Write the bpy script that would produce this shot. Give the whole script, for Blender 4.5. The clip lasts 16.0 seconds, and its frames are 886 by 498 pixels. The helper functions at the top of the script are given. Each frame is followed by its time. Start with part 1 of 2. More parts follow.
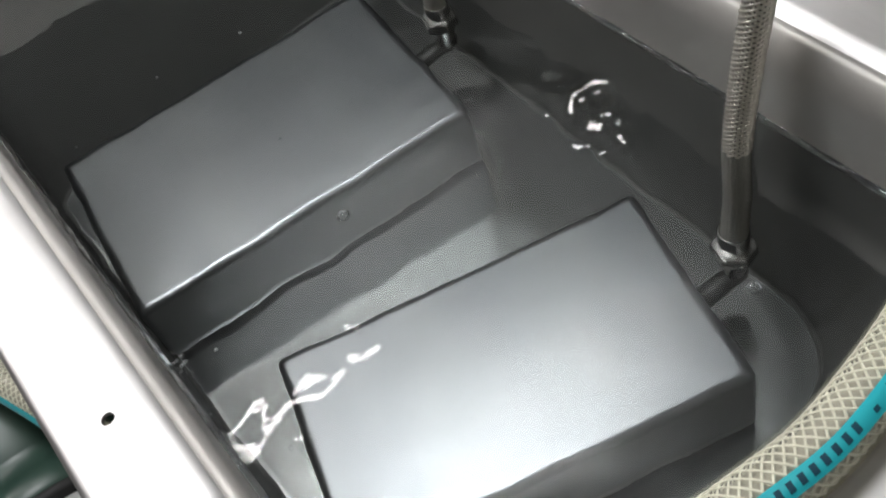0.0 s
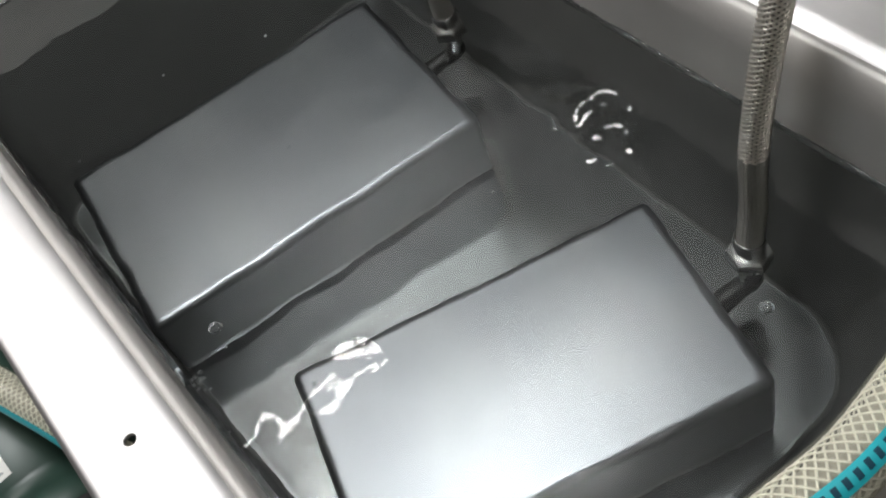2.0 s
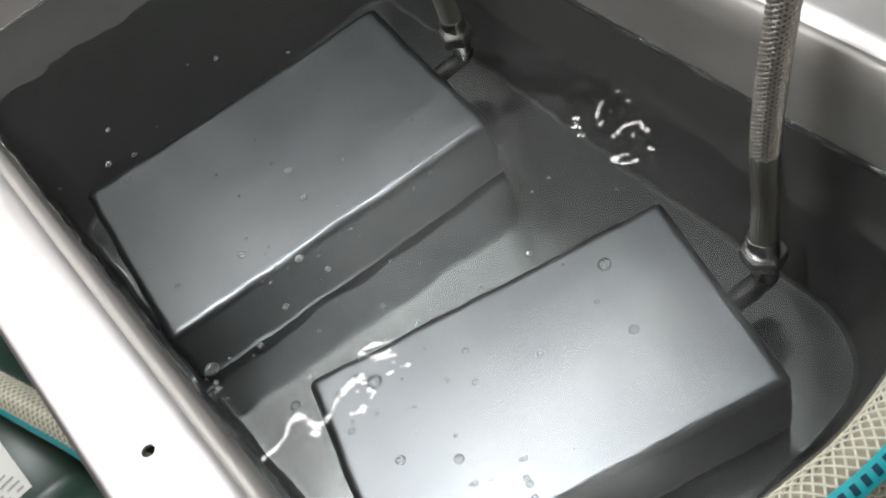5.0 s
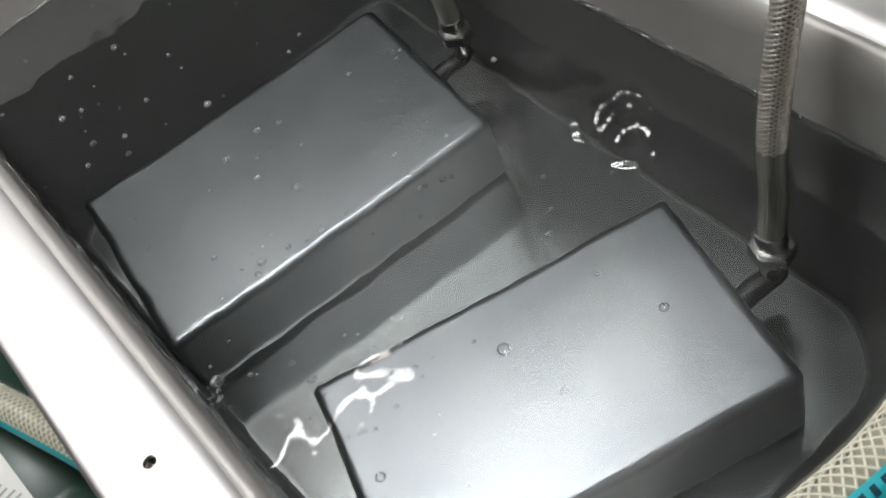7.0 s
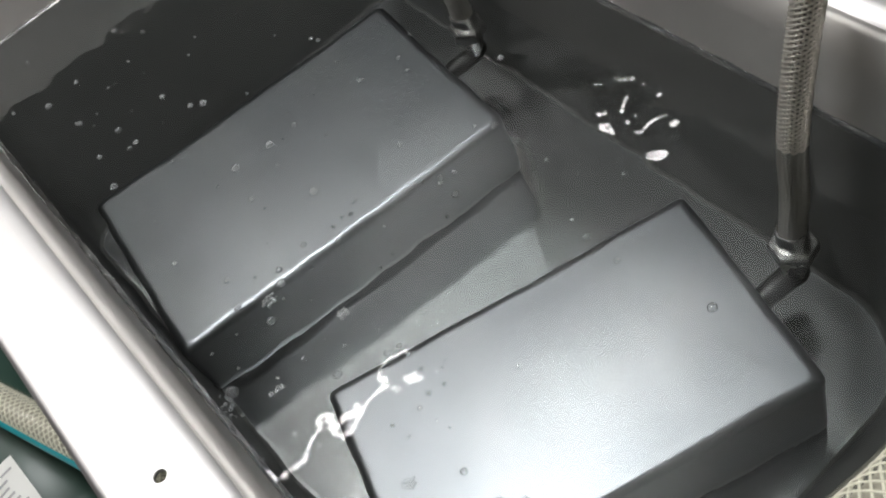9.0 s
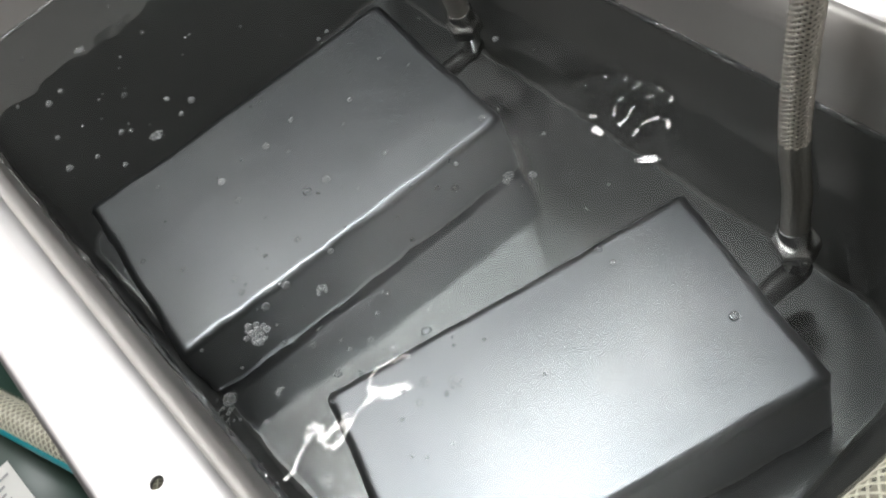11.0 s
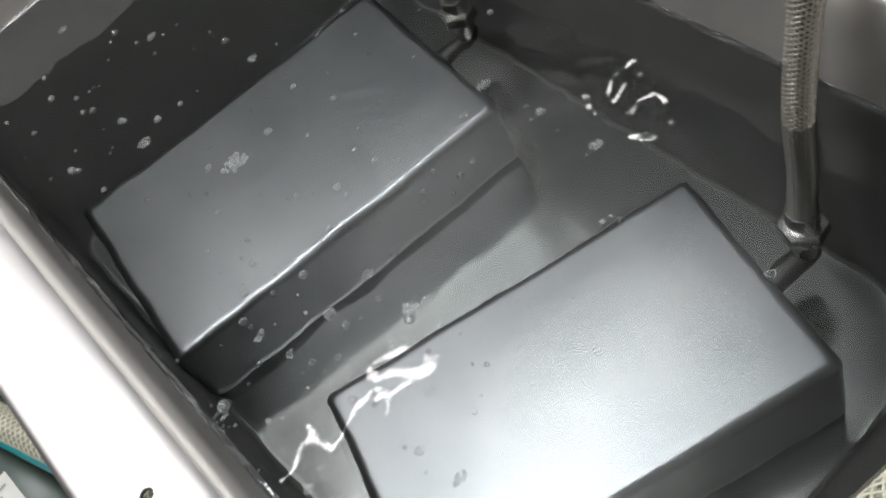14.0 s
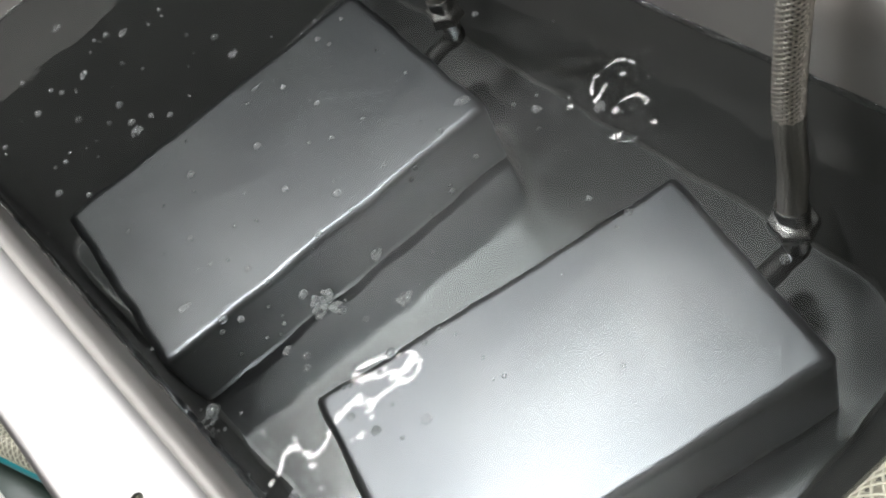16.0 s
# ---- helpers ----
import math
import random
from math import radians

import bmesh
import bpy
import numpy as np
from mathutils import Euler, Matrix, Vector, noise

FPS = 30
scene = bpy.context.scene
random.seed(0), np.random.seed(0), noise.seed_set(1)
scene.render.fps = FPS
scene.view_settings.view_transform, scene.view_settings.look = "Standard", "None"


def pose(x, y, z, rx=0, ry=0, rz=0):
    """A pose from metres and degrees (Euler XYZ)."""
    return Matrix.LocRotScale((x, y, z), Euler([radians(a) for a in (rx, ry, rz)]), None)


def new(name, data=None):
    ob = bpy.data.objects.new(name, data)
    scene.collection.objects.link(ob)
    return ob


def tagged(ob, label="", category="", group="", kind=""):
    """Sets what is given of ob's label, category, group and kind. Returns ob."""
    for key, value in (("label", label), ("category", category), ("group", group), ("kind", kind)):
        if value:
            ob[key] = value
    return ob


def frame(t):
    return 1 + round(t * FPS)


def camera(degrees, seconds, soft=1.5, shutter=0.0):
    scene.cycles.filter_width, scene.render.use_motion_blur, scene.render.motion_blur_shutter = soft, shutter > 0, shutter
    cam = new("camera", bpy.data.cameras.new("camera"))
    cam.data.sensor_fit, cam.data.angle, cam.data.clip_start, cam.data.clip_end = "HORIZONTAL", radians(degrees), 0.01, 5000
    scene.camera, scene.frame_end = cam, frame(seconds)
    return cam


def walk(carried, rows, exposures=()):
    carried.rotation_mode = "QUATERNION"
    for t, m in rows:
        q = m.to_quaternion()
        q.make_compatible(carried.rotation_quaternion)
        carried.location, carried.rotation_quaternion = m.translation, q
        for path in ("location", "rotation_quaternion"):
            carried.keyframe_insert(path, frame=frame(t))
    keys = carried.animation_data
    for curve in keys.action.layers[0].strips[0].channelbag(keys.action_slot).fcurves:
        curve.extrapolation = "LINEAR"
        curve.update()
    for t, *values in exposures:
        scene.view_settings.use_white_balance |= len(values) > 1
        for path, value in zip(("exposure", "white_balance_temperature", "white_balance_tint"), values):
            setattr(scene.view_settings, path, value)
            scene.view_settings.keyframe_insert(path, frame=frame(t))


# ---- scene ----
cam = camera(45.65, 16.0, 2.1)
PATH = [
    (0.0, pose(-0.0070, -0.0299, 0.5595, 36.72, 13.33, -38.02)),
    (0.5, pose(-0.0075, -0.0241, 0.5600, 36.62, 13.28, -38.28)),
    (1.0, pose(-0.0079, -0.0178, 0.5636, 36.44, 13.39, -38.25)),
    (1.5, pose(-0.0121, -0.0198, 0.5640, 36.69, 13.62, -38.68)),
    (2.0, pose(-0.0100, -0.0166, 0.5654, 36.48, 13.87, -38.82)),
    (2.5, pose(-0.0124, -0.0164, 0.5669, 36.53, 14.39, -38.85)),
    (3.0, pose(-0.0136, -0.0143, 0.5682, 36.41, 14.22, -38.88)),
    (3.5, pose(-0.0145, -0.0171, 0.5684, 36.58, 14.39, -39.02)),
    (4.0, pose(-0.0138, -0.0184, 0.5712, 36.69, 14.63, -39.13)),
    (6.5, pose(-0.0057, -0.0132, 0.5561, 36.51, 15.93, -40.03)),
    (7.0, pose(-0.0079, -0.0107, 0.5564, 36.55, 16.00, -40.23)),
    (7.5, pose(-0.0057, -0.0081, 0.5558, 36.40, 16.30, -40.38)),
    (8.0, pose(-0.0041, -0.0036, 0.5522, 36.19, 16.59, -40.35)),
    (8.5, pose(-0.0008, -0.0014, 0.5520, 36.01, 16.95, -40.39)),
    (9.0, pose(0.0022, 0.0012, 0.5511, 35.94, 17.09, -40.27)),
    (11.5, pose(0.0064, 0.0092, 0.5418, 35.59, 17.52, -40.93)),
    (12.0, pose(0.0092, 0.0132, 0.5387, 35.37, 17.74, -41.06)),
    (12.5, pose(0.0120, 0.0156, 0.5386, 35.07, 17.92, -40.97)),
    (13.0, pose(0.0100, 0.0146, 0.5330, 35.34, 18.03, -41.26)),
    (13.5, pose(0.0150, 0.0127, 0.5296, 35.18, 18.35, -41.78)),
    (14.0, pose(0.0175, 0.0149, 0.5283, 34.80, 18.77, -41.87)),
    (14.5, pose(0.0172, 0.0213, 0.5254, 34.64, 18.60, -42.02)),
    (15.0, pose(0.0153, 0.0201, 0.5256, 34.71, 18.64, -42.57)),
    (15.5, pose(0.0157, 0.0160, 0.5247, 34.80, 18.57, -42.67)),
    (16.0, pose(0.0141, 0.0177, 0.5229, 34.78, 18.54, -42.88)),
]
walk(cam, PATH)

# ---- world and lamps ----
world = bpy.data.worlds.new("world")
scene.world = world
world.use_nodes = True
world.node_tree.nodes["Background"].inputs[0].default_value = (0.75, 0.82, 0.9, 1)
world.node_tree.nodes["Background"].inputs[1].default_value = 0.02


def area_lamp(name, x, y, z, sx, sy, watts, color, up=False):
    data = bpy.data.lights.new(name, "AREA")
    data.shape, data.size, data.size_y, data.energy, data.color = "RECTANGLE", sx, sy, watts, color
    ob = new(name, data)
    ob.matrix_basis = pose(x, y, z, 180 if up else 0)
    return ob


WARM, NEUTRAL = (1.0, 0.97, 0.95), (0.98, 0.99, 1.0)
area_lamp("tube_light_over_tank", -0.31, 1.49, 1.60, 1.2, 0.028, 5.0, WARM)
area_lamp("lamp_beside", 1.19, 1.58, 1.60, 0.07, 0.07, 0.72, WARM)
# added lamp, unseen: brightens the tank rim
area_lamp("added_rim_light", -0.95, 2.30, 1.60, 1.2, 0.035, 17, WARM)
# added lamp, unseen: fills in the hose and the near end
area_lamp("added_fill_behind", 0.20, -0.95, 1.60, 1.2, 0.035, 6, WARM)
# added panel, unseen: broadens the sheen and edge highlights on the boxes
area_lamp("added_sheen_panel", 0.02, 0.66, 1.60, 0.56, 0.44, 14.5, NEUTRAL)
# added uplights, unseen, that wash the ceiling for the steel to mirror
area_lamp("added_ceiling_wash_over_tank", 0.54, 1.13, 1.50, 0.66, 0.05, 16, NEUTRAL, True)
area_lamp("added_ceiling_wash_far", 0.66, 1.94, 1.42, 0.8, 0.10, 6.0, NEUTRAL, True)


# ---- materials ----
def material(name, color, rough=0.5, metal=0.0):
    m = bpy.data.materials.new(name)
    m.use_nodes = True
    b = m.node_tree.nodes["Principled BSDF"]
    b.inputs["Base Color"].default_value = (*color, 1)
    b.inputs["Roughness"].default_value = rough
    b.inputs["Metallic"].default_value = metal
    return m


def noise_node(m, scale, detail=4, stretch=(1, 1, 1), turn=0):
    nt = m.node_tree
    co = nt.nodes.new("ShaderNodeTexCoord")
    mp = nt.nodes.new("ShaderNodeMapping")
    mp.inputs["Scale"].default_value = stretch
    mp.inputs["Rotation"].default_value = (0, 0, radians(turn))
    n = nt.nodes.new("ShaderNodeTexNoise")
    n.inputs["Scale"].default_value = scale
    n.inputs["Detail"].default_value = detail
    nt.links.new(co.outputs["Object"], mp.inputs[0])
    nt.links.new(mp.outputs[0], n.inputs["Vector"])
    return n.outputs["Fac"]


def ramp(m, fac, lo, hi, a=0.3, b=0.7):
    r = m.node_tree.nodes.new("ShaderNodeMapRange")
    r.inputs[1].default_value, r.inputs[2].default_value = a, b
    r.inputs[3].default_value, r.inputs[4].default_value = lo, hi
    m.node_tree.links.new(fac, r.inputs[0])
    return r.outputs[0]


def tint(m, fac, c1, c2, a=0.3, b=0.7):
    r = m.node_tree.nodes.new("ShaderNodeValToRGB")
    r.color_ramp.elements[0].position, r.color_ramp.elements[1].position = a, b
    r.color_ramp.elements[0].color, r.color_ramp.elements[1].color = (*c1, 1), (*c2, 1)
    m.node_tree.links.new(fac, r.inputs[0])
    m.node_tree.links.new(r.outputs[0], m.node_tree.nodes["Principled BSDF"].inputs["Base Color"])


def bump(m, fac, strength, distance=0.001):
    b = m.node_tree.nodes.new("ShaderNodeBump")
    b.inputs["Strength"].default_value, b.inputs["Distance"].default_value = strength, distance
    m.node_tree.links.new(fac, b.inputs["Height"])
    m.node_tree.links.new(b.outputs[0], m.node_tree.nodes["Principled BSDF"].inputs["Normal"])


def steel(name, c1, c2, r1, r2, grain=0.02, stretch=(1, 14, 1), turn=0, metal=1.0):
    m = material(name, c1, r1, metal)
    tint(m, noise_node(m, 9, 3), c1, c2, 0.2, 0.8)
    m.node_tree.links.new(ramp(m, noise_node(m, 22, 3), r1, r2, 0.2, 0.8), m.node_tree.nodes["Principled BSDF"].inputs["Roughness"])
    if grain:
        bump(m, noise_node(m, 260, 2, stretch, turn), grain, 0.0004)
    return m


# one basin steel in three tones: submerged walls have shade in their colour
TANK = steel("satin_stainless_shaded", (0.108, 0.108, 0.102), (0.138, 0.138, 0.131), 0.62, 0.70, 0.006, metal=0.12)
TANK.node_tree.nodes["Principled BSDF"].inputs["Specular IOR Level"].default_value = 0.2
# lit copy of the wall steel, lightened in colour for above the waterline
TANK_LIT = steel("satin_stainless_lit", (0.40, 0.385, 0.36), (0.47, 0.455, 0.43), 0.46, 0.54, 0.006, metal=0.5)
# floor copy, lightened in colour for the light it catches
TANK_FLOOR = steel("tank_floor_lit", (0.54, 0.555, 0.555), (0.64, 0.655, 0.655), 0.13, 0.16, 0.0)
RIM = steel("brushed_stainless_rim", (0.70, 0.685, 0.675), (0.78, 0.77, 0.76), 0.46, 0.52)
BOX = steel("blasted_stainless_sheet", (0.33, 0.342, 0.36), (0.40, 0.41, 0.425), 0.27, 0.33, 0.0)
tint(BOX, noise_node(BOX, 16, 4, (1, 0.16, 1), 38), (0.325, 0.338, 0.358), (0.405, 0.415, 0.428), 0.25, 0.75)
tint(RIM, noise_node(RIM, 60, 8, (1, 0.12, 1)), (0.66, 0.64, 0.63), (0.78, 0.765, 0.755), 0.2, 0.8)
FITTING = steel("machined_stainless", (0.55, 0.54, 0.52), (0.68, 0.67, 0.65), 0.20, 0.30)
BRAID = steel("braid_wire", (0.82, 0.78, 0.71), (0.90, 0.86, 0.80), 0.34, 0.42)
BRAID_CORE = material("braid_core", (0.20, 0.185, 0.165), 0.45, 0.8)
# elbow steel, its colour darkened to stand for the shade under the nut
DULL = steel("steel_in_shade", (0.07, 0.07, 0.067), (0.11, 0.11, 0.105), 0.5, 0.6)
DARK = material("dark_gap", (0.02, 0.02, 0.02), 0.7)


def water_material():
    m = material("grey_tinged_water", (0.262, 0.280, 0.278), 0.0)
    b = m.node_tree.nodes["Principled BSDF"]
    b.inputs["Transmission Weight"].default_value = 1.0
    b.inputs["IOR"].default_value = 1.333
    bump(m, noise_node(m, 48, 3), 0.14, 0.0010)
    return m


WATER = water_material()


def bubble_material(name, clear, ior):
    m = material(name, (0.93, 0.95, 0.95), 0.02)
    b = m.node_tree.nodes["Principled BSDF"]
    b.inputs["Transmission Weight"].default_value = clear
    b.inputs["IOR"].default_value = ior
    return m


FILM = bubble_material("thin_bubble_film", 0.97, 1.33)
FOAM = bubble_material("white_foam_film", 0.90, 1.33)


def hose_material():
    m = bpy.data.materials.new("clear_yellowed_hose")
    m.use_nodes = True
    nt = m.node_tree
    b = nt.nodes["Principled BSDF"]
    b.inputs["Base Color"].default_value = (0.92, 0.91, 0.80, 1)
    b.inputs["Roughness"].default_value = 0.16
    clear = nt.nodes.new("ShaderNodeBsdfTransparent")
    clear.inputs[0].default_value = (0.98, 0.97, 0.90, 1)
    mix = nt.nodes.new("ShaderNodeMixShader")
    mix.inputs[0].default_value = 0.13
    nt.links.new(clear.outputs[0], mix.inputs[1])
    nt.links.new(b.outputs[0], mix.inputs[2])
    nt.links.new(mix.outputs[0], nt.nodes["Material Output"].inputs[0])
    return m


HOSE = hose_material()
HOSE_CORE = material("hose_liner", (0.50, 0.475, 0.415), 0.3)
THREAD = material("white_reinforcing_thread", (0.96, 0.95, 0.88), 0.35)
STRIPE = material("cyan_stripe", (0.03, 0.55, 0.62), 0.35)
INK = material("dark_blue_ink", (0.008, 0.07, 0.11), 0.5)
GREEN = material("dark_green_paint", (0.03, 0.065, 0.05), 0.35)
tint(GREEN, noise_node(GREEN, 14, 5), (0.025, 0.055, 0.042), (0.045, 0.085, 0.066))
PAPER = material("white_label_paper", (0.78, 0.78, 0.74), 0.6)
GREYINK = material("grey_print", (0.38, 0.38, 0.38), 0.6)
WHITEPL = material("white_plastic", (0.75, 0.75, 0.72), 0.4)
FLOOR = material("grey_floor", (0.3, 0.29, 0.27), 0.6)
tint(FLOOR, noise_node(FLOOR, 6, 6), (0.14, 0.14, 0.13), (0.2, 0.2, 0.19))
WALL = material("pale_wall_paint", (0.36, 0.36, 0.35), 0.7)
tint(WALL, noise_node(WALL, 3, 6), (0.33, 0.33, 0.32), (0.40, 0.40, 0.38))
CEIL = material("ceiling_panel", (0.7, 0.7, 0.68), 0.8)
tint(CEIL, noise_node(CEIL, 40, 4), (0.72, 0.72, 0.71), (0.78, 0.78, 0.77))
LAMPBODY = material("white_enamel", (0.8, 0.8, 0.8), 0.4)


# ---- mesh helpers ----
def part(name, bm, mat, parent=None, label="", smooth=True):
    me = bpy.data.meshes.new(name)
    bmesh.ops.recalc_face_normals(bm, faces=bm.faces)
    for f in bm.faces:
        f.smooth = smooth
    bm.to_mesh(me)
    bm.free()
    me.materials.append(mat)
    ob = new(name, me)
    if parent is not None:
        ob.parent = parent
    if label:
        ob["label"] = label
    return ob


def thing(name, label, category, m=None, group="", kind=""):
    ob = tagged(new(name), label, category, group, kind)
    if m is not None:
        ob.matrix_basis = m
    return ob


def loft(bm, loops, closed=True, cap0=False, cap1=False):
    rows = [[bm.verts.new(p) for p in lp] for lp in loops]
    for a, b in zip(rows, rows[1:]):
        n = len(a)
        for i in range(n if closed else n - 1):
            j = (i + 1) % n
            bm.faces.new((a[i], a[j], b[j], b[i]))
    if cap0:
        bm.faces.new(rows[0][::-1])
    if cap1:
        bm.faces.new(rows[-1])
    return rows


def rounded(x0, x1, y0, y1, r, z, n=8, far=None):
    out = []
    q = r if far is None else far
    for cx, cy, rr, a0 in ((x1 - q, y1 - q, q, 0), (x0 + q, y1 - q, q, 90), (x0 + r, y0 + r, r, 180), (x1 - r, y0 + r, r, 270)):
        for k in range(n + 1):
            a = radians(a0 + 90 * k / n)
            out.append((cx + rr * math.cos(a), cy + rr * math.sin(a), z))
    return out


def box_bm(x0, x1, y0, y1, z0, z1, r=0.004, seg=3):
    bm = bmesh.new()
    bmesh.ops.create_cube(bm, size=1, matrix=Matrix.Translation(((x0 + x1) / 2, (y0 + y1) / 2, (z0 + z1) / 2)) @ Matrix.Diagonal((x1 - x0, y1 - y0, z1 - z0, 1)))
    if r:
        bmesh.ops.bevel(bm, geom=bm.edges[:], offset=r, segments=seg, profile=0.5, affect="EDGES", clamp_overlap=True)
    return bm


def spline(points, step=0.006):
    """Evenly spaced points of a smooth line through the given ones."""
    p = [Vector(q) for q in points]
    p = [2 * p[0] - p[1]] + p + [2 * p[-1] - p[-2]]
    dense = []
    for i in range(1, len(p) - 2):
        for k in range(40):
            t = k / 40
            dense.append(0.5 * ((2 * p[i]) + (p[i + 1] - p[i - 1]) * t + (2 * p[i - 1] - 5 * p[i] + 4 * p[i + 1] - p[i + 2]) * t * t + (3 * p[i] - p[i - 1] - 3 * p[i + 1] + p[i + 2]) * t ** 3))
    dense.append(p[-2])
    out, left = [dense[0]], step
    for a, b in zip(dense, dense[1:]):
        d = (b - a).length
        while d >= left:
            a = a + (b - a) * (left / d)
            d -= left
            out.append(a.copy())
            left = step
        left -= d
    return out


def frames_along(pts, near_to=None):
    """Position, side and up vectors that turn as little as they can along a line; at near_to the first one points up."""
    out = []
    u = None
    for i, q in enumerate(pts):
        t = (pts[min(i + 1, len(pts) - 1)] - pts[max(i - 1, 0)]).normalized()
        u = t.orthogonal().normalized() if u is None else (u - t * u.dot(t)).normalized()
        out.append((q, u, t.cross(u)))
    if near_to is not None:
        q, u, v = min(out, key=lambda f: (f[0] - Vector(near_to)).length)
        a = math.atan2(v.z, u.z)
        c, d = math.cos(a), math.sin(a)
        out = [(q, u * c + v * d, v * c - u * d) for q, u, v in out]
    return out


def tube_bm(fr, radius, n=16, cap=True):
    bm = bmesh.new()
    loft(bm, [[q + (u * math.cos(2 * math.pi * k / n) + v * math.sin(2 * math.pi * k / n)) * radius for k in range(n)] for q, u, v in fr], True, cap, cap)
    return bm


def helix(bm, fr, radius, step, pitch, phase, thick, flat=1.0, sides=4):
    """One strand wound round a line."""
    loops = []
    for i, (q, u, v) in enumerate(fr):
        a = phase + 2 * math.pi * i * step / pitch
        rad = u * math.cos(a) + v * math.sin(a)
        tan = v * math.cos(a) - u * math.sin(a)
        c = q + rad * radius
        loops.append([c + rad * (thick * math.cos(2 * math.pi * k / sides)) + tan * (thick * flat * math.sin(2 * math.pi * k / sides)) for k in range(sides)])
    loft(bm, loops, True, True, True)


def strip_bm(fr, radius, a0, a1, lift, n=6, i0=0, i1=None):
    """A band on a tube's outside between two angles."""
    bm = bmesh.new()
    loft(bm, [[q + (u * math.cos(a0 + (a1 - a0) * k / n) + v * math.sin(a0 + (a1 - a0) * k / n)) * (radius + lift) for k in range(n + 1)] for q, u, v in fr[i0:i1]], False)
    return bm


def turned(profile, n=28):
    bm = bmesh.new()
    loft(bm, [[(r * math.cos(2 * math.pi * k / n), r * math.sin(2 * math.pi * k / n), z) for k in range(n)] for r, z in profile], True, True, True)
    return bm


# ---- the room ----
FLOOR_Z, CEIL_Z = -0.76, 1.72
tagged(part("floor", box_bm(-4.6, 5.8, -4.4, 6.2, FLOOR_Z - 0.1, FLOOR_Z, 0), FLOOR, smooth=False), "grey painted concrete floor", "floor", kind="structure")
tagged(part("ceiling", box_bm(-4.6, 5.8, -4.4, 6.2, CEIL_Z, CEIL_Z + 0.1, 0), CEIL, smooth=False), "white panelled ceiling", "ceiling", kind="structure")
for nm, b in (("wall_north", (-4.7, 5.9, 6.2, 6.3)), ("wall_south", (-4.7, 5.9, -4.5, -4.4)), ("wall_east", (5.8, 5.9, -4.4, 6.2)), ("wall_west", (-4.7, -4.6, -4.4, 6.2))):
    tagged(part(nm, box_bm(*b, FLOOR_Z, CEIL_Z, 0), WALL, smooth=False), "pale painted wall", "wall", kind="structure")


def ceiling_light(x, y, half=0.62):
    t = thing("ceiling_light", "white fluorescent ceiling light fitting", "lamp", pose(x, y, 0), "ceiling lights")
    part("housing", box_bm(-half, half, -0.018, 0.018, 1.606, 1.632, 0.005), LAMPBODY, t)
    for sx in (-0.8, 0.8):
        bm = turned([(0.003, 1.63), (0.003, CEIL_Z)], 8)
        bm.transform(Matrix.Translation((sx * half, 0, 0)))
        part("hanger", bm, LAMPBODY, t)
    return t


# thin bar that carries one of the added, unseen uplights
def added_uplight_bar(x, y, z, half):
    t = thing("added_uplight_bar", "slim white bar of an added uplight, out of view", "lamp", pose(x, y, 0), "hanging lights")
    part("tray", box_bm(-half, half, -0.005, 0.005, z - 0.010, z - 0.004, 0.001), LAMPBODY, t)
    for sx in (-0.8, 0.8):
        bm = turned([(0.003, z - 0.006), (0.003, CEIL_Z)], 8)
        bm.transform(Matrix.Translation((sx * half, 0.0, 0)))
        part("hanger", bm, LAMPBODY, t)
    return t


ceiling_light(-0.31, 1.49)
# fittings for two of the added lamps, both out of view
ceiling_light(-0.95, 2.30)
ceiling_light(0.20, -0.95)
added_uplight_bar(0.54, 1.13, 1.50, 0.34)
added_uplight_bar(0.66, 1.94, 1.42, 0.41)
# fitting for the added sheen panel
panel = thing("added_panel_fitting", "white panel light fitting, added out of view", "lamp", pose(0.02, 0.66, 0))
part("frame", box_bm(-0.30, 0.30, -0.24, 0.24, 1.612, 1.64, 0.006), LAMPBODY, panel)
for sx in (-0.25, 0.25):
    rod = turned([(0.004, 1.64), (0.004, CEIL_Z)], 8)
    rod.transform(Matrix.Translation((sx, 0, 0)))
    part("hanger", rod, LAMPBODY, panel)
side_lamp = thing("ceiling_spot", "small white ceiling lamp fitting", "lamp", pose(1.19, 1.58, 0))
part("housing", box_bm(-0.07, 0.07, -0.07, 0.07, 1.63, 1.72, 0.01), LAMPBODY, side_lamp)

# ---- the tank ----
X0, X1, Y1, ZF, ZR = -0.041, 0.376, 0.982, -0.2886, 0.0888


def near(z):
    return 0.125 - 0.2778 * z


def contour(z, grow=0.0, r=0.075):
    return rounded(X0 - grow, X1 + grow, near(z) - grow, Y1 + 0.37 * z + grow, max(r + grow, 0.004), z, 8, max(0.03 + grow, 0.004))


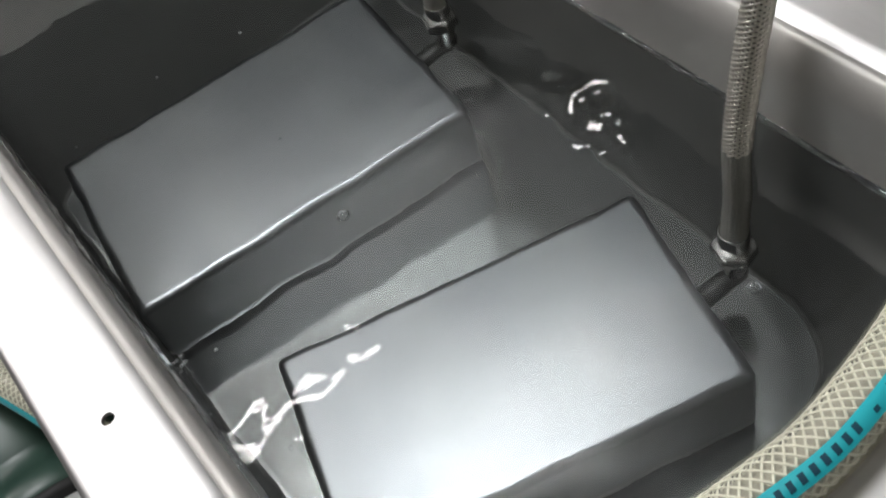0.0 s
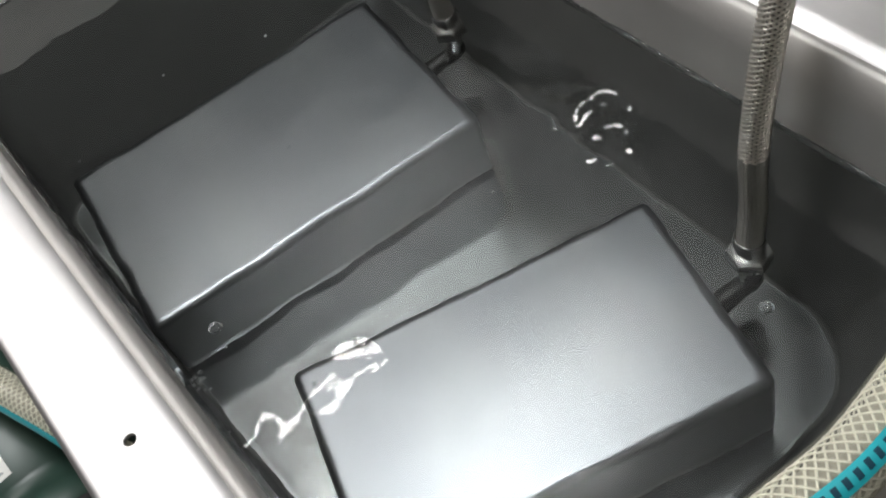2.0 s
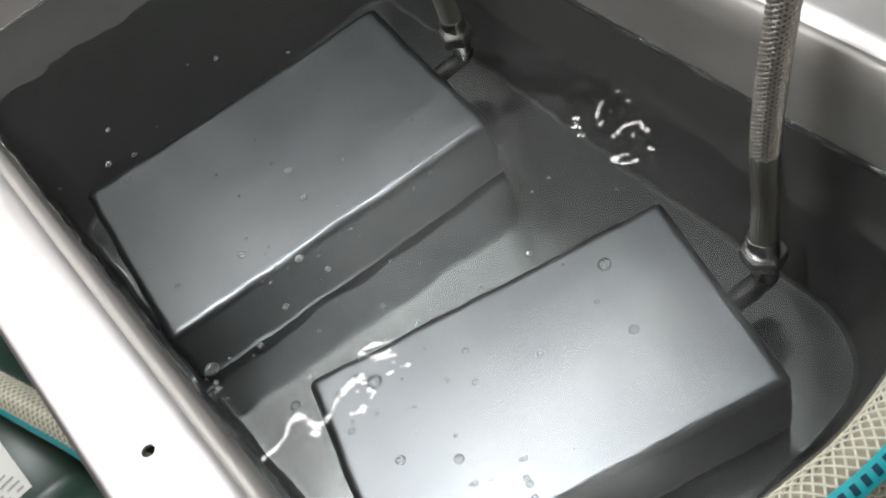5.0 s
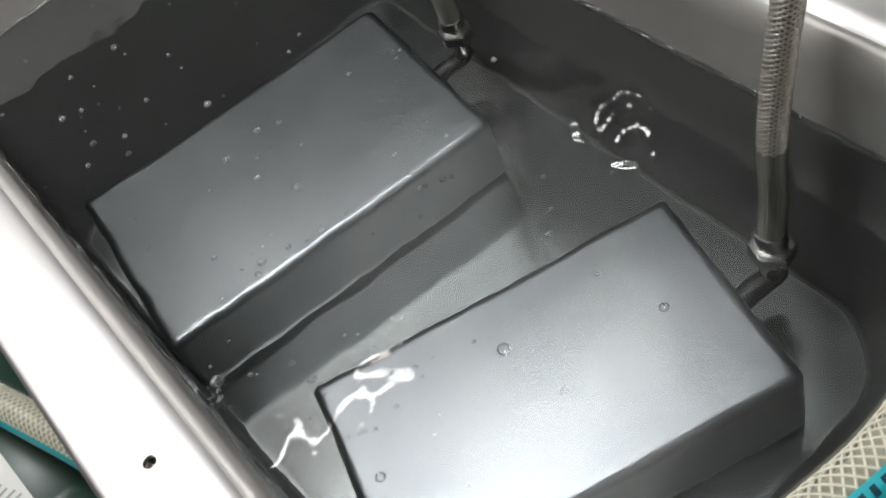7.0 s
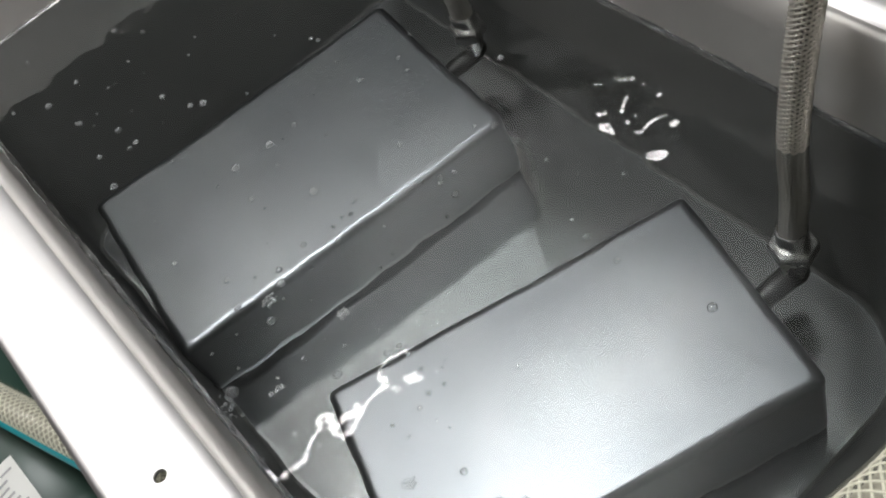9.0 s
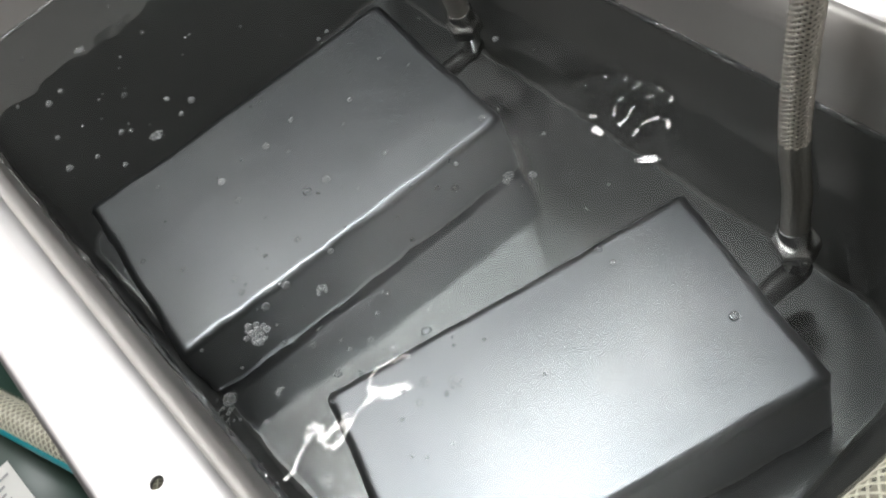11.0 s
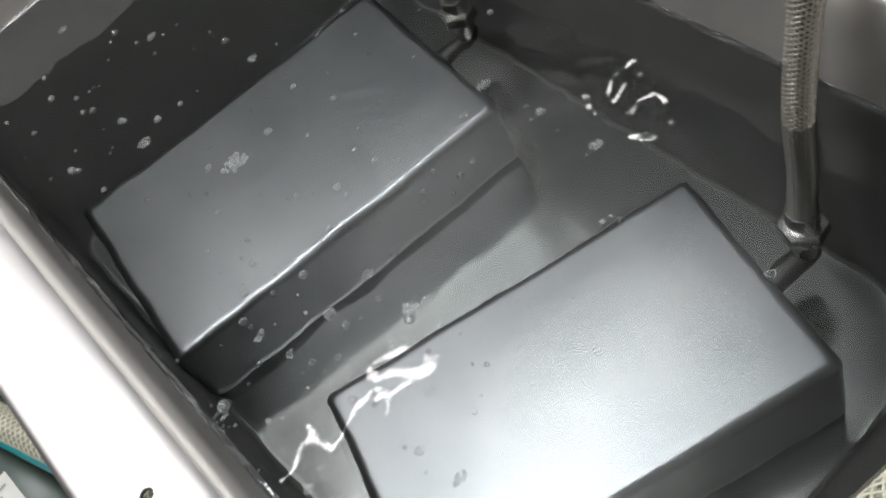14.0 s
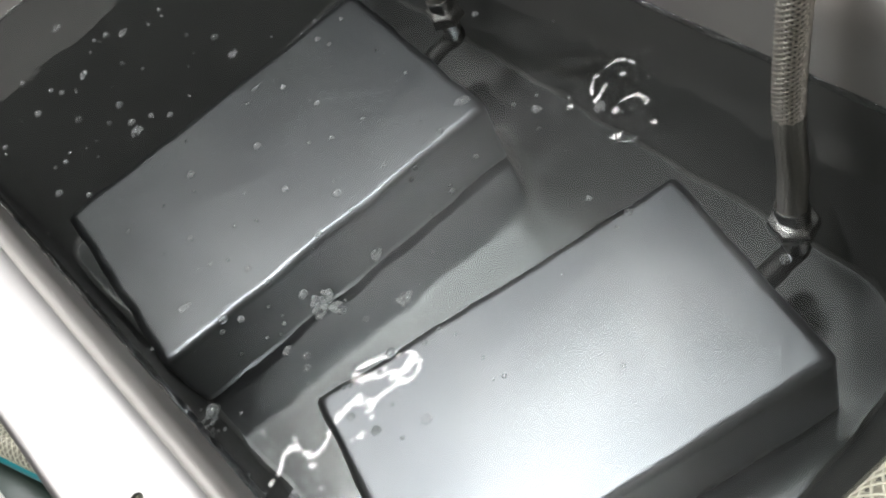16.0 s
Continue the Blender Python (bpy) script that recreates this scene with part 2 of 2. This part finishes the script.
def make_tank():
    tank = thing("steel_tank", "stainless steel tank filled with clear water", "tank")
    bm = bmesh.new()
    loops = []
    f = 0.004
    loops.append(contour(ZF, -f - 0.004))
    for k in range(6):
        a = radians(90 * k / 5)
        loops.append(contour(ZF + f * (1 - math.cos(a)), -f * (1 - math.sin(a))))
    for z in (ZF + f + 0.004, -0.2, -0.1, 0.0, 0.05, ZR - 0.004):
        loops.append(contour(z))
    loops += [contour(ZR - 0.004, 0.012), contour(ZF - 0.012, 0.012)]
    loft(bm, loops, True, True, True)
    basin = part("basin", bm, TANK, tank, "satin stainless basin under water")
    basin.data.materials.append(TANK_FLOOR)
    basin.data.materials.append(TANK_LIT)
    # light by colour: lit copies go on the floor and above the waterline
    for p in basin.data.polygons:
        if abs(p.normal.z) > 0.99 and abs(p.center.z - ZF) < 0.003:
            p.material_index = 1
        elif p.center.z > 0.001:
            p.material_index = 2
    # the flange: rolled inner lip, flat top, turned-down outer edge
    bm = bmesh.new()
    b, t = 0.020, 0.003

    def outer(g, z, r=0.012):
        return rounded(-0.111 + g, 0.446 - g, 0.022 + g, 1.09 - g, r, z)
    top, low = [], []
    for k in range(6):
        a = radians(90 * k / 5)
        top.append(contour(ZR - b + b * math.sin(a), b * (1 - math.cos(a)) + 0.0006))
        low.append(contour(ZR - b + (b - t) * math.sin(a), b - (b - t) * math.cos(a) + 0.0006))
    top += [contour(ZR, b + 0.0022), outer(0.009, ZR)]
    low += [contour(ZR - t, b + 0.0022), outer(0.009, ZR - t)]
    for k in range(5):
        a = radians(90 * k / 4)
        top.append(outer(0.006 * (1 - math.sin(a)), ZR - 0.006 * (1 - math.cos(a))))
        low.append(outer(0.006 - 0.003 * math.sin(a), ZR - 0.006 + 0.003 * math.cos(a)))
    top += [outer(0, ZR - 0.008), outer(0, ZR - 0.05)]
    low += [outer(0.003, ZR - 0.008), outer(0.003, ZR - 0.05)]
    loft(bm, top + low[::-1] + [top[0]])
    bmesh.ops.remove_doubles(bm, verts=bm.verts[:], dist=1e-6)
    rim = part("rim", bm, RIM, tank, "bright brushed stainless flange with a round hole")
    cut = bmesh.new()
    bmesh.ops.create_cone(cut, cap_ends=True, segments=24, radius1=0.0042, radius2=0.0042, depth=0.03, matrix=Matrix.Translation((-0.0768, 0.3744, ZR)))
    cutter = part("cutter", cut, DARK)
    mod = rim.modifiers.new("hole", "BOOLEAN")
    mod.operation, mod.object, mod.solver = "DIFFERENCE", cutter, "EXACT"
    bpy.context.view_layer.update()
    done = bpy.data.meshes.new_from_object(rim.evaluated_get(bpy.context.evaluated_depsgraph_get()))
    rim.modifiers.clear()
    rim.data = done
    for p in done.polygons:
        if abs(p.normal.z) > 0.9995:
            p.use_smooth = False
    bpy.data.objects.remove(cutter)
    # stand below the tank
    part("base_cabinet", box_bm(-0.06, 0.395, 0.15, 0.95, FLOOR_Z, ZF - 0.02, 0.006), TANK, tank, "plain steel base")
    return tank


make_tank()


# ---- the water ----
def ripple(x, y):
    h = 0.00030 * noise.noise(Vector((x * 14, y * 14, 0.3))) + 0.00032 * noise.noise(Vector((x * 38, y * 38, 4.1)))
    for cx, cy, amp, wide, wave in ((0.02, 0.40, 0.00012, 0.10, 150), (0.305, 0.40, 0.00042, 0.06, 330), (0.30, 0.84, 0.00045, 0.08, 260)):
        d = math.hypot(x - cx, y - cy)
        env = math.exp(-(d / wide) ** 2)
        h += amp * env * (noise.noise(Vector((x * 62, y * 62, 9.0))) + 0.15 * math.sin(wave * d + 3 * noise.noise(Vector((x * 20, y * 20, 2)))))
    return h


def make_water():
    n = 0.0035
    nx, ny = int((X1 - X0 + 0.016) / n), int((Y1 - 0.125 + 0.016) / n)
    verts, faces, index = [], [], {}
    r = 0.075

    def inside(x, y):
        qx = max(abs(x - (X0 + X1) / 2) - (X1 - X0) / 2 + r, 0)
        qy = max(abs(y - (0.125 + Y1) / 2) - (Y1 - 0.125) / 2 + r, 0)
        return math.hypot(qx, qy) < r + 0.007
    for j in range(ny + 1):
        for i in range(nx + 1):
            x, y = X0 - 0.008 + i * n, 0.125 - 0.008 + j * n
            if inside(x, y):
                index[i, j] = len(verts)
                verts.append((x, y, ripple(x, y)))
    for (i, j), k in index.items():
        if (i + 1, j) in index and (i, j + 1) in index and (i + 1, j + 1) in index:
            faces.append((k, index[i + 1, j], index[i + 1, j + 1], index[i, j + 1]))
    me = bpy.data.meshes.new("water")
    me.from_pydata(verts, [], faces)
    me.shade_smooth()
    me.materials.append(WATER)
    ob = tagged(new("water", me), "clear rippling water that fills the steel tank", "water", kind="structure")
    ob.visible_shadow = False
    return ob


water = make_water()


def make_meniscus():
    """The water's edge where it climbs the walls, higher here and lower there."""
    bm = bmesh.new()
    loops = []
    base = contour(0.0, -0.0002)
    fine = []
    for a, b in zip(base, base[1:] + base[:1]):
        n = max(1, int((Vector(b) - Vector(a)).length / 0.004))
        fine += [Vector(a).lerp(Vector(b), k / n) for k in range(n)]
    mid = Vector(((X0 + X1) / 2, (0.125 + Y1) / 2, 0))
    for q, h in ((0.0, 1.0), (0.0006, 0.55), (0.0014, 0.25), (0.0028, 0.05), (0.0045, -0.3)):
        ring = []
        for k, p in enumerate(fine):
            t = (fine[(k + 1) % len(fine)] - fine[k - 1]).normalized()
            inward = Vector((-t.y, t.x, 0))
            if inward.dot(mid - p) < 0:
                inward = -inward
            high = 0.0016 * (0.8 + 1.1 * noise.noise(p * 45) + 0.6 * noise.noise(p * 160))
            ring.append(p + inward * q + Vector((0, 0, max(high, 0.0003) * h)))
        loops.append(ring)
    loft(bm, loops)
    ob = part("waterline", bm, WATER)
    ob.visible_shadow = False
    return tagged(ob, "bright uneven water edge along the steel walls", "water", kind="structure")


make_meniscus()


# ---- the two submerged boxes ----
def transducer(x, y, turn, length, width, z_top, height, label):
    t = thing("submerged_box", label, "steel box", pose(x, y, z_top - height, 0, 0, turn), "boxes under water")
    bm = bmesh.new()
    l, w, r = length / 2, width / 2, 0.0074
    loops = [rounded(-l + r, l - r, -w + r, w - r, 0.004, 0), rounded(-l, l, -w, w, 0.006, r)]
    loops += [rounded(-l, l, -w, w, 0.006, height * q) for q in (0.15, 0.6, 0.9)]
    for k in range(6):
        a = radians(90 * k / 5)
        g = r * (1 - math.cos(a))
        loops.append(rounded(-l + g, l - g, -w + g, w - g, 0.006, height - r + r * math.sin(a)))
    loops.append(rounded(-l + r + 0.002, l - r - 0.002, -w + r + 0.002, w - r - 0.002, 0.006, height))
    nfill = 7
    for k in range(1, nfill):
        s = 1 - (k / nfill)
        g = r + 0.002 + (1 - s) * (w - r - 0.002) * 0.97
        loops.append(rounded(-l + g, l - g, -w + g, w - g, 0.005 * s + 0.0005, height + DOME * (1 - s * s)))
    loft(bm, loops, True, True, True)
    part("casing", bm, BOX, t)
    return t


DOME = 0.0006
transducer(0.1413, 0.7055, -6.71, 0.340, 0.213, -0.1801, 0.1085, "grey stainless box lying under water on the tank floor")
transducer(0.1511, 0.3607, -16.63, 0.3205, 0.189, -0.1801, 0.1085, "grey stainless box under water with a bright sheen")


# ---- fittings and braided conduits ----
def hexagon(bm, r, z0, z1, c=0.0015):
    def ring(rr, z):
        return [(rr * math.cos(radians(60 * k)), rr * math.sin(radians(60 * k)), z) for k in range(6)]
    loft(bm, [ring(r - c, z0), ring(r, z0 + c), ring(r, z1 - c), ring(r - c, z1)], True, True, True)


def conduit(label, foot, stub_to, line):
    """Braided conduit with ferrule, nut and elbow at its foot; stub_to is where the elbow enters the box."""
    t = thing("braided_conduit", label, "conduit", None, "conduits")
    m = Matrix.Translation(foot)
    bm = bmesh.new()
    hexagon(bm, 0.0185, -0.013, 0.002)
    bm.transform(m @ pose(0, 0, 0, 0, 0, 12))
    part("hex_nut", bm, FITTING, t, "bright hexagonal nut", smooth=False)
    bm = turned([(0.0118, 0.0), (0.0124, 0.002), (0.0124, 0.026), (0.0118, 0.028), (0.0105, 0.028), (0.0103, 0.022)])
    bm.transform(m)
    part("ferrule", bm, FITTING, t)
    bm = turned([(0.0095, -0.046), (0.0095, -0.02), (0.0105, -0.018), (0.0105, -0.010)])
    bm.transform(m)
    part("neck", bm, FITTING, t)
    f = Vector(foot) + Vector((0, 0, -0.04))
    s = Vector(stub_to)
    fr = frames_along(spline([f, f + Vector((0, 0, -0.014)), f + (s - f) * 0.35 + Vector((0, 0, -0.006)), s], 0.004))
    part("elbow", tube_bm(fr, 0.0095, 18), DULL, t, "dull elbow with shade in its colour")
    d = (s - f).normalized()
    fr = frames_along([s - d * 0.016 + d * (0.003 * k) for k in range(6)])
    part("gland", tube_bm(fr, 0.0125, 18), FITTING, t, "bright gland at the box wall")
    step = 0.003
    fr = frames_along(spline([Vector(foot) + Vector((0, 0, 0.012))] + list(line), step))
    part("core", tube_bm(fr, 0.0086, 16), BRAID_CORE, t)
    for sgn, nm in ((1, "outer_braid"), (-1, "inner_braid")):
        bm = bmesh.new()
        for k in range(10):
            helix(bm, fr, 0.0092 + 0.0003 * sgn, step, sgn * 0.040, 2 * math.pi * k / 10, 0.0011, 1.8)
        tagged(part(nm, bm, BRAID, t, "woven stainless wire braid"), kind="stuff")
    return t


conduit("braided stainless conduit rising from the water", (0.3462, 0.3106, -0.180), (0.295, 0.318, -0.246),
        [(0.3455, 0.306, -0.09), (0.3446, 0.304, 0.0), (0.3495, 0.300, 0.07), (0.357, 0.296, 0.13), (0.372, 0.292, 0.22), (0.41, 0.285, 0.27), (0.46, 0.28, 0.27), (0.50, 0.275, 0.2), (0.51, 0.27, 0.0), (0.51, 0.27, -0.3), (0.51, 0.27, -0.7)])
conduit("braided stainless conduit beside the far box", (0.3535, 0.692, -0.180), (0.3, 0.70, -0.246),
        [(0.3525, 0.695, -0.09), (0.3525, 0.70, 0.0), (0.354, 0.705, 0.08), (0.37, 0.68, 0.17), (0.41, 0.60, 0.18), (0.45, 0.5, 0.13), (0.466, 0.42, 0.105), (0.464, 0.34, 0.085), (0.462, 0.27, 0.06), (0.465, 0.2, 0.02), (0.475, 0.14, -0.2), (0.475, 0.14, -0.7)])


# ---- hoses ----
def hose(label, line, upright, stripe_at, print_from, letters, half=21):
    t = thing("braided_hose", label, "hose", None, "hoses")
    step = 0.004
    fr = frames_along(spline(line, step), upright)
    part("liner", tube_bm(fr, 0.0112, 20), HOSE_CORE, t)
    bm = bmesh.new()
    for sgn in (1, -1):
        for k in range(12):
            helix(bm, fr, 0.0146 + 0.0003 * sgn, step, sgn * 0.075, 2 * math.pi * k / 12, 0.0006, 1.9)
    tagged(part("thread_mesh", bm, THREAD, t, "white diamond thread mesh"), kind="stuff")
    part("outer_wall", tube_bm(fr, 0.0168, 28), HOSE, t)
    part("stripe", strip_bm(fr, 0.0168, radians(stripe_at - half), radians(stripe_at + half), 0.0003, 8), STRIPE, t, "cyan printed stripe")
    fine = frames_along(spline(line, 0.0016), upright)
    i = min(range(len(fine)), key=lambda k: (fine[k][0] - Vector(print_from)).length)
    for k in range(letters):
        if k % 12 in (9, 11):
            i += 4
            continue
        low = 9 if k % 12 != 10 else 1
        part("print_bar", strip_bm(fine, 0.0168, radians(stripe_at - low), radians(stripe_at + 8), 0.0006, 4, i, i + 3), INK, t)
        i += 4
    return t


hose("clear braided hose with a cyan stripe on the rim",
     [(-0.35, 0.03, 0.06), (-0.2, 0.09, 0.10), (-0.05, 0.108, 0.1065), (0.05, 0.106, 0.1065), (0.13, 0.0975, 0.1065), (0.17, 0.0945, 0.1065), (0.21, 0.0985, 0.1065), (0.255, 0.107, 0.1065), (0.32, 0.125, 0.107), (0.40, 0.14, 0.12), (0.52, 0.12, 0.15), (0.62, 0.05, 0.05), (0.66, 0.0, -0.3), (0.68, 0.0, -0.7)],
     (0.19, 0.096, 0.1065), 33, (0.13, 0.0975, 0.1065), 24, 17)
hose("clear braided hose hanging outside the tank", [(-0.36, 1.35, -0.7), (-0.30, 1.1, -0.4), (-0.23, 0.85, -0.13), (-0.194, 0.74, -0.1), (-0.173, 0.682, -0.1), (-0.154, 0.629, -0.1), (-0.140, 0.590, -0.1), (-0.126, 0.546, -0.1), (-0.112, 0.503, -0.105), (-0.100, 0.44, -0.13), (-0.10, 0.37, -0.22), (-0.11, 0.33, -0.45), (-0.13, 0.3, -0.72)],
     (-0.145, 0.6, -0.1), 66, (-0.2, 0.8, -0.11), 12, 14)


# ---- outside the tank ----
def motor_bm(profile, n=40):
    bm = turned(profile, n)
    bm.transform(pose(0, 0, 0, -90))
    return bm


def pump_motor():
    t = thing("pump_motor", "dark green painted motor with a white printed label", "motor", pose(-0.202, 0.545, -0.234, 0, 0, 4))
    part("housing", motor_bm([(0.094, 0.0), (0.100, 0.004), (0.100, 0.03), (0.097, 0.032), (0.097, 0.055), (0.100, 0.057), (0.100, 0.30), (0.094, 0.31)]), GREEN, t)
    part("pump_head", motor_bm([(0.05, -0.12), (0.086, -0.11), (0.090, -0.10), (0.090, -0.004), (0.084, 0.001)]), WHITEPL, t, "white plastic pump head")
    part("clamp_band", motor_bm([(0.0985, -0.007), (0.1015, -0.006), (0.1015, 0.001), (0.0985, 0.002)]), DARK, t, "black clamp band")
    n = 10

    def wrap(r, a0, a1, y0, y1):
        bm = bmesh.new()
        loft(bm, [[(r * math.cos(radians(a0 + (a1 - a0) * k / n)), y, r * math.sin(radians(a0 + (a1 - a0) * k / n))) for k in range(n + 1)] for y in (y0, y1)], False)
        return bm
    part("label_plate", wrap(0.1008, 86, 134, 0.062, 0.135), PAPER, t, "white printed label")
    rnd = random.Random(2)
    for k in range(8):
        a = 131.0
        while a > 92:
            w = rnd.uniform(4, 13)
            part("print_bar", wrap(0.1012, max(a - w, 89), a, 0.067 + 0.0078 * k, 0.0696 + 0.0078 * k), GREYINK, t)
            a -= w + rnd.uniform(2, 4)
    part("foot", box_bm(-0.07, 0.07, 0.02, 0.26, -0.526, -0.08, 0.006), DARK, t, "dark steel stand")
    return t


pump_motor()


# ---- bubbles ----
def dome(bm, r, x=0.0, y=0.0, n=14):
    """A thin-skinned half bubble with a collar where the water climbs it."""
    skin = [(1.22, -0.12), (1.08, 0.02), (1.02, 0.2), (0.9, 0.45), (0.66, 0.7), (0.34, 0.86), (0.04, 0.9)]
    prof = skin + [(q * 0.86, z * 0.86 - 0.02) for q, z in skin[::-1][:-2]] + [(0.86, -0.14)]
    loft(bm, [[(x + r * q * math.cos(2 * math.pi * k / n), y + r * q * math.sin(2 * math.pi * k / n), r * z) for k in range(n)] for q, z in prof])


def bubble(r, frothy=False):
    bm = bmesh.new()
    dome(bm, r)
    ob = part("bubble", bm, FOAM if frothy else FILM)
    ob.visible_shadow = False
    return tagged(ob, "clear round air bubble floating on the water", "bubble", "floating bubbles")


def bubble_raft(r, seed):
    """Many tiny bubbles that float as one clump."""
    rnd = random.Random(seed)
    bm = bmesh.new()
    placed = []
    for k in range(60):
        a, d = rnd.uniform(0, 6.28), r * math.sqrt(rnd.random())
        q = rnd.uniform(0.12, 0.28) * r
        x, y = d * math.cos(a), d * math.sin(a) * 0.8
        if all(math.hypot(x - u, y - v) > 0.8 * (q + w) for u, v, w in placed):
            placed.append((x, y, q))
            dome(bm, q, x, y, 8)
    ob = part("bubble_cluster", bm, FOAM)
    ob.visible_shadow = False
    return tagged(ob, "clump of tiny foam bubbles drifting on the water", "bubbles", "foam clumps", "stuff")


def wall_foam():
    rnd = random.Random(5)
    bm = bmesh.new()
    for k in range(70):
        y = 0.36 + 0.5 * rnd.random() ** 1.4
        dome(bm, rnd.uniform(0.0004, 0.001), X0 + rnd.uniform(0.001, 0.006), y, 8)
    for k in range(16):
        dome(bm, rnd.uniform(0.0008, 0.0018), X0 + rnd.uniform(0.002, 0.014), 0.452 + rnd.uniform(-0.014, 0.014), 8)
    for k in range(50):
        dome(bm, rnd.uniform(0.0004, 0.001), X1 - rnd.uniform(0.001, 0.004), 0.32 + 0.45 * rnd.random(), 8)
    ob = part("waterline_foam", bm, FILM)
    ob.visible_shadow = False
    tagged(ob, "fine foam clinging along the waterline", "foam", kind="stuff")


wall_foam()


# ---- movement ----
def motions():
    rows = []
    for k in range(81):
        t = k * 0.2
        rows.append((t, pose(0.004 * math.sin(5.1 * t) + 0.0015 * math.sin(11.3 * t + 1), 0.004 * math.sin(6.7 * t + 0.8), 0.0003 * math.sin(4.0 * t), 0, 0, 0.25 * math.sin(3.3 * t))))
    walk(water, rows)
    # four large bubbles and the ways they drift, as seconds, x, y
    ways = (
        (0.0042, ((0, 0.267, 0.22), (1, 0.266, 0.226), (1.5, 0.265, 0.219), (2.4, 0.248, 0.218), (3, 0.231, 0.226), (3.5, 0.226, 0.251), (4.2, 0.227, 0.297), (5.3, 0.2, 0.325), (6.3, 0.159, 0.333), (7, 0.122, 0.328), (7.5, 0.087, 0.314), (8, 0.057, 0.288), (8.6, 0.03, 0.265), (10, 0.03, 0.2), (16, 0.03, 0.16))),
        (0.0044, ((0, 0.121, 0.468), (0.3, 0.095, 0.468), (0.6, 0.065, 0.459), (1, 0.041, 0.453), (1.5, 0.022, 0.445), (1.8, 0.009, 0.46), (2.2, -0.008, 0.487), (4, -0.024, 0.47), (16, -0.026, 0.455))),
        (0.0046, ((0, 0.05, 0.15), (2, 0.05, 0.16), (2.6, 0.24, 0.46), (3, 0.207, 0.45), (3.3, 0.18, 0.413), (3.6, 0.167, 0.402), (4, 0.129, 0.383), (5, 0.05, 0.37), (7, 0.02, 0.25), (10, 0.02, 0.18), (16, 0.03, 0.17))),
    )
    for r, way in ways:
        walk(bubble(r), [(t, pose(x, y, 0.0005)) for t, x, y in way])
    way = ((0, 0.08, 0.15), (8, 0.07, 0.16), (10, 0.03, 0.40), (11.4, 0.016, 0.512), (12, 0.023, 0.558), (12.5, 0.029, 0.597), (13, 0.045, 0.661), (13.5, 0.07, 0.666), (14, 0.096, 0.62), (14.5, 0.103, 0.575), (15, 0.099, 0.541), (15.5, 0.095, 0.5), (16, 0.068, 0.455))
    walk(bubble_raft(0.0105, 3), [(t, pose(x, y, 0.0003, 0, 0, 25 * t)) for t, x, y in way])
    # the rest come in from the near end, ever more of them
    rnd = random.Random(11)
    for k in range(195):
        early = k < 10
        start = -9 if early else (2.2 + 2.2 * rnd.random() if k < 130 else 5.5 + 8.0 * rnd.random())
        u, v = rnd.random(), rnd.random()
        zone = rnd.random()
        if zone < 0.42:
            tx, ty = -0.02 + 0.28 * u, 0.60 + 0.33 * v
        elif zone < 0.66:
            tx, ty = 0.0 + 0.25 * u, 0.45 + 0.18 * v
        elif zone < 0.92:
            tx, ty = -0.01 + 0.12 * u, 0.34 + 0.16 * v
        else:
            tx, ty = 0.12 + 0.2 * u, 0.26 + 0.3 * v
        home = (rnd.uniform(-0.015, 0.075), rnd.uniform(0.145, 0.18))
        vx, vy = rnd.uniform(-0.006, 0.006), rnd.uniform(-0.008, 0.006)
        ph = rnd.uniform(0, 6.28)
        took = 1.6 + 2.6 * (ty - 0.2)
        if k >= 130 and k % 4 == 0:
            ob = bubble_raft(rnd.uniform(0.0032, 0.0062), k)
        else:
            ob = bubble(rnd.choice((0.0008, 0.0010, 0.0010, 0.0013, 0.0013, 0.0017, 0.0022, 0.0030)) if not early else rnd.choice((0.0012, 0.0016)), k % 2 == 0)
        rows = []
        for q in range(33):
            t = q * 0.5
            w = min(max((t - start) / took, 0), 1)
            w = w * w * (3 - 2 * w)
            late = max(t - start - took, 0) if not early else t
            x = home[0] + (tx - home[0]) * w + (vx * late + 0.006 * math.sin(0.9 * t + ph)) * w
            y = home[1] + (ty - home[1]) * w + (vy * late + 0.006 * math.cos(0.8 * t + ph)) * w
            rows.append((t, pose(min(max(x, X0 + 0.012), X1 - 0.012), min(max(y, 0.142), Y1 - 0.03), 0.0004, 0, 0, 40 * math.sin(0.5 * t + ph))))
        walk(ob, rows)


motions()
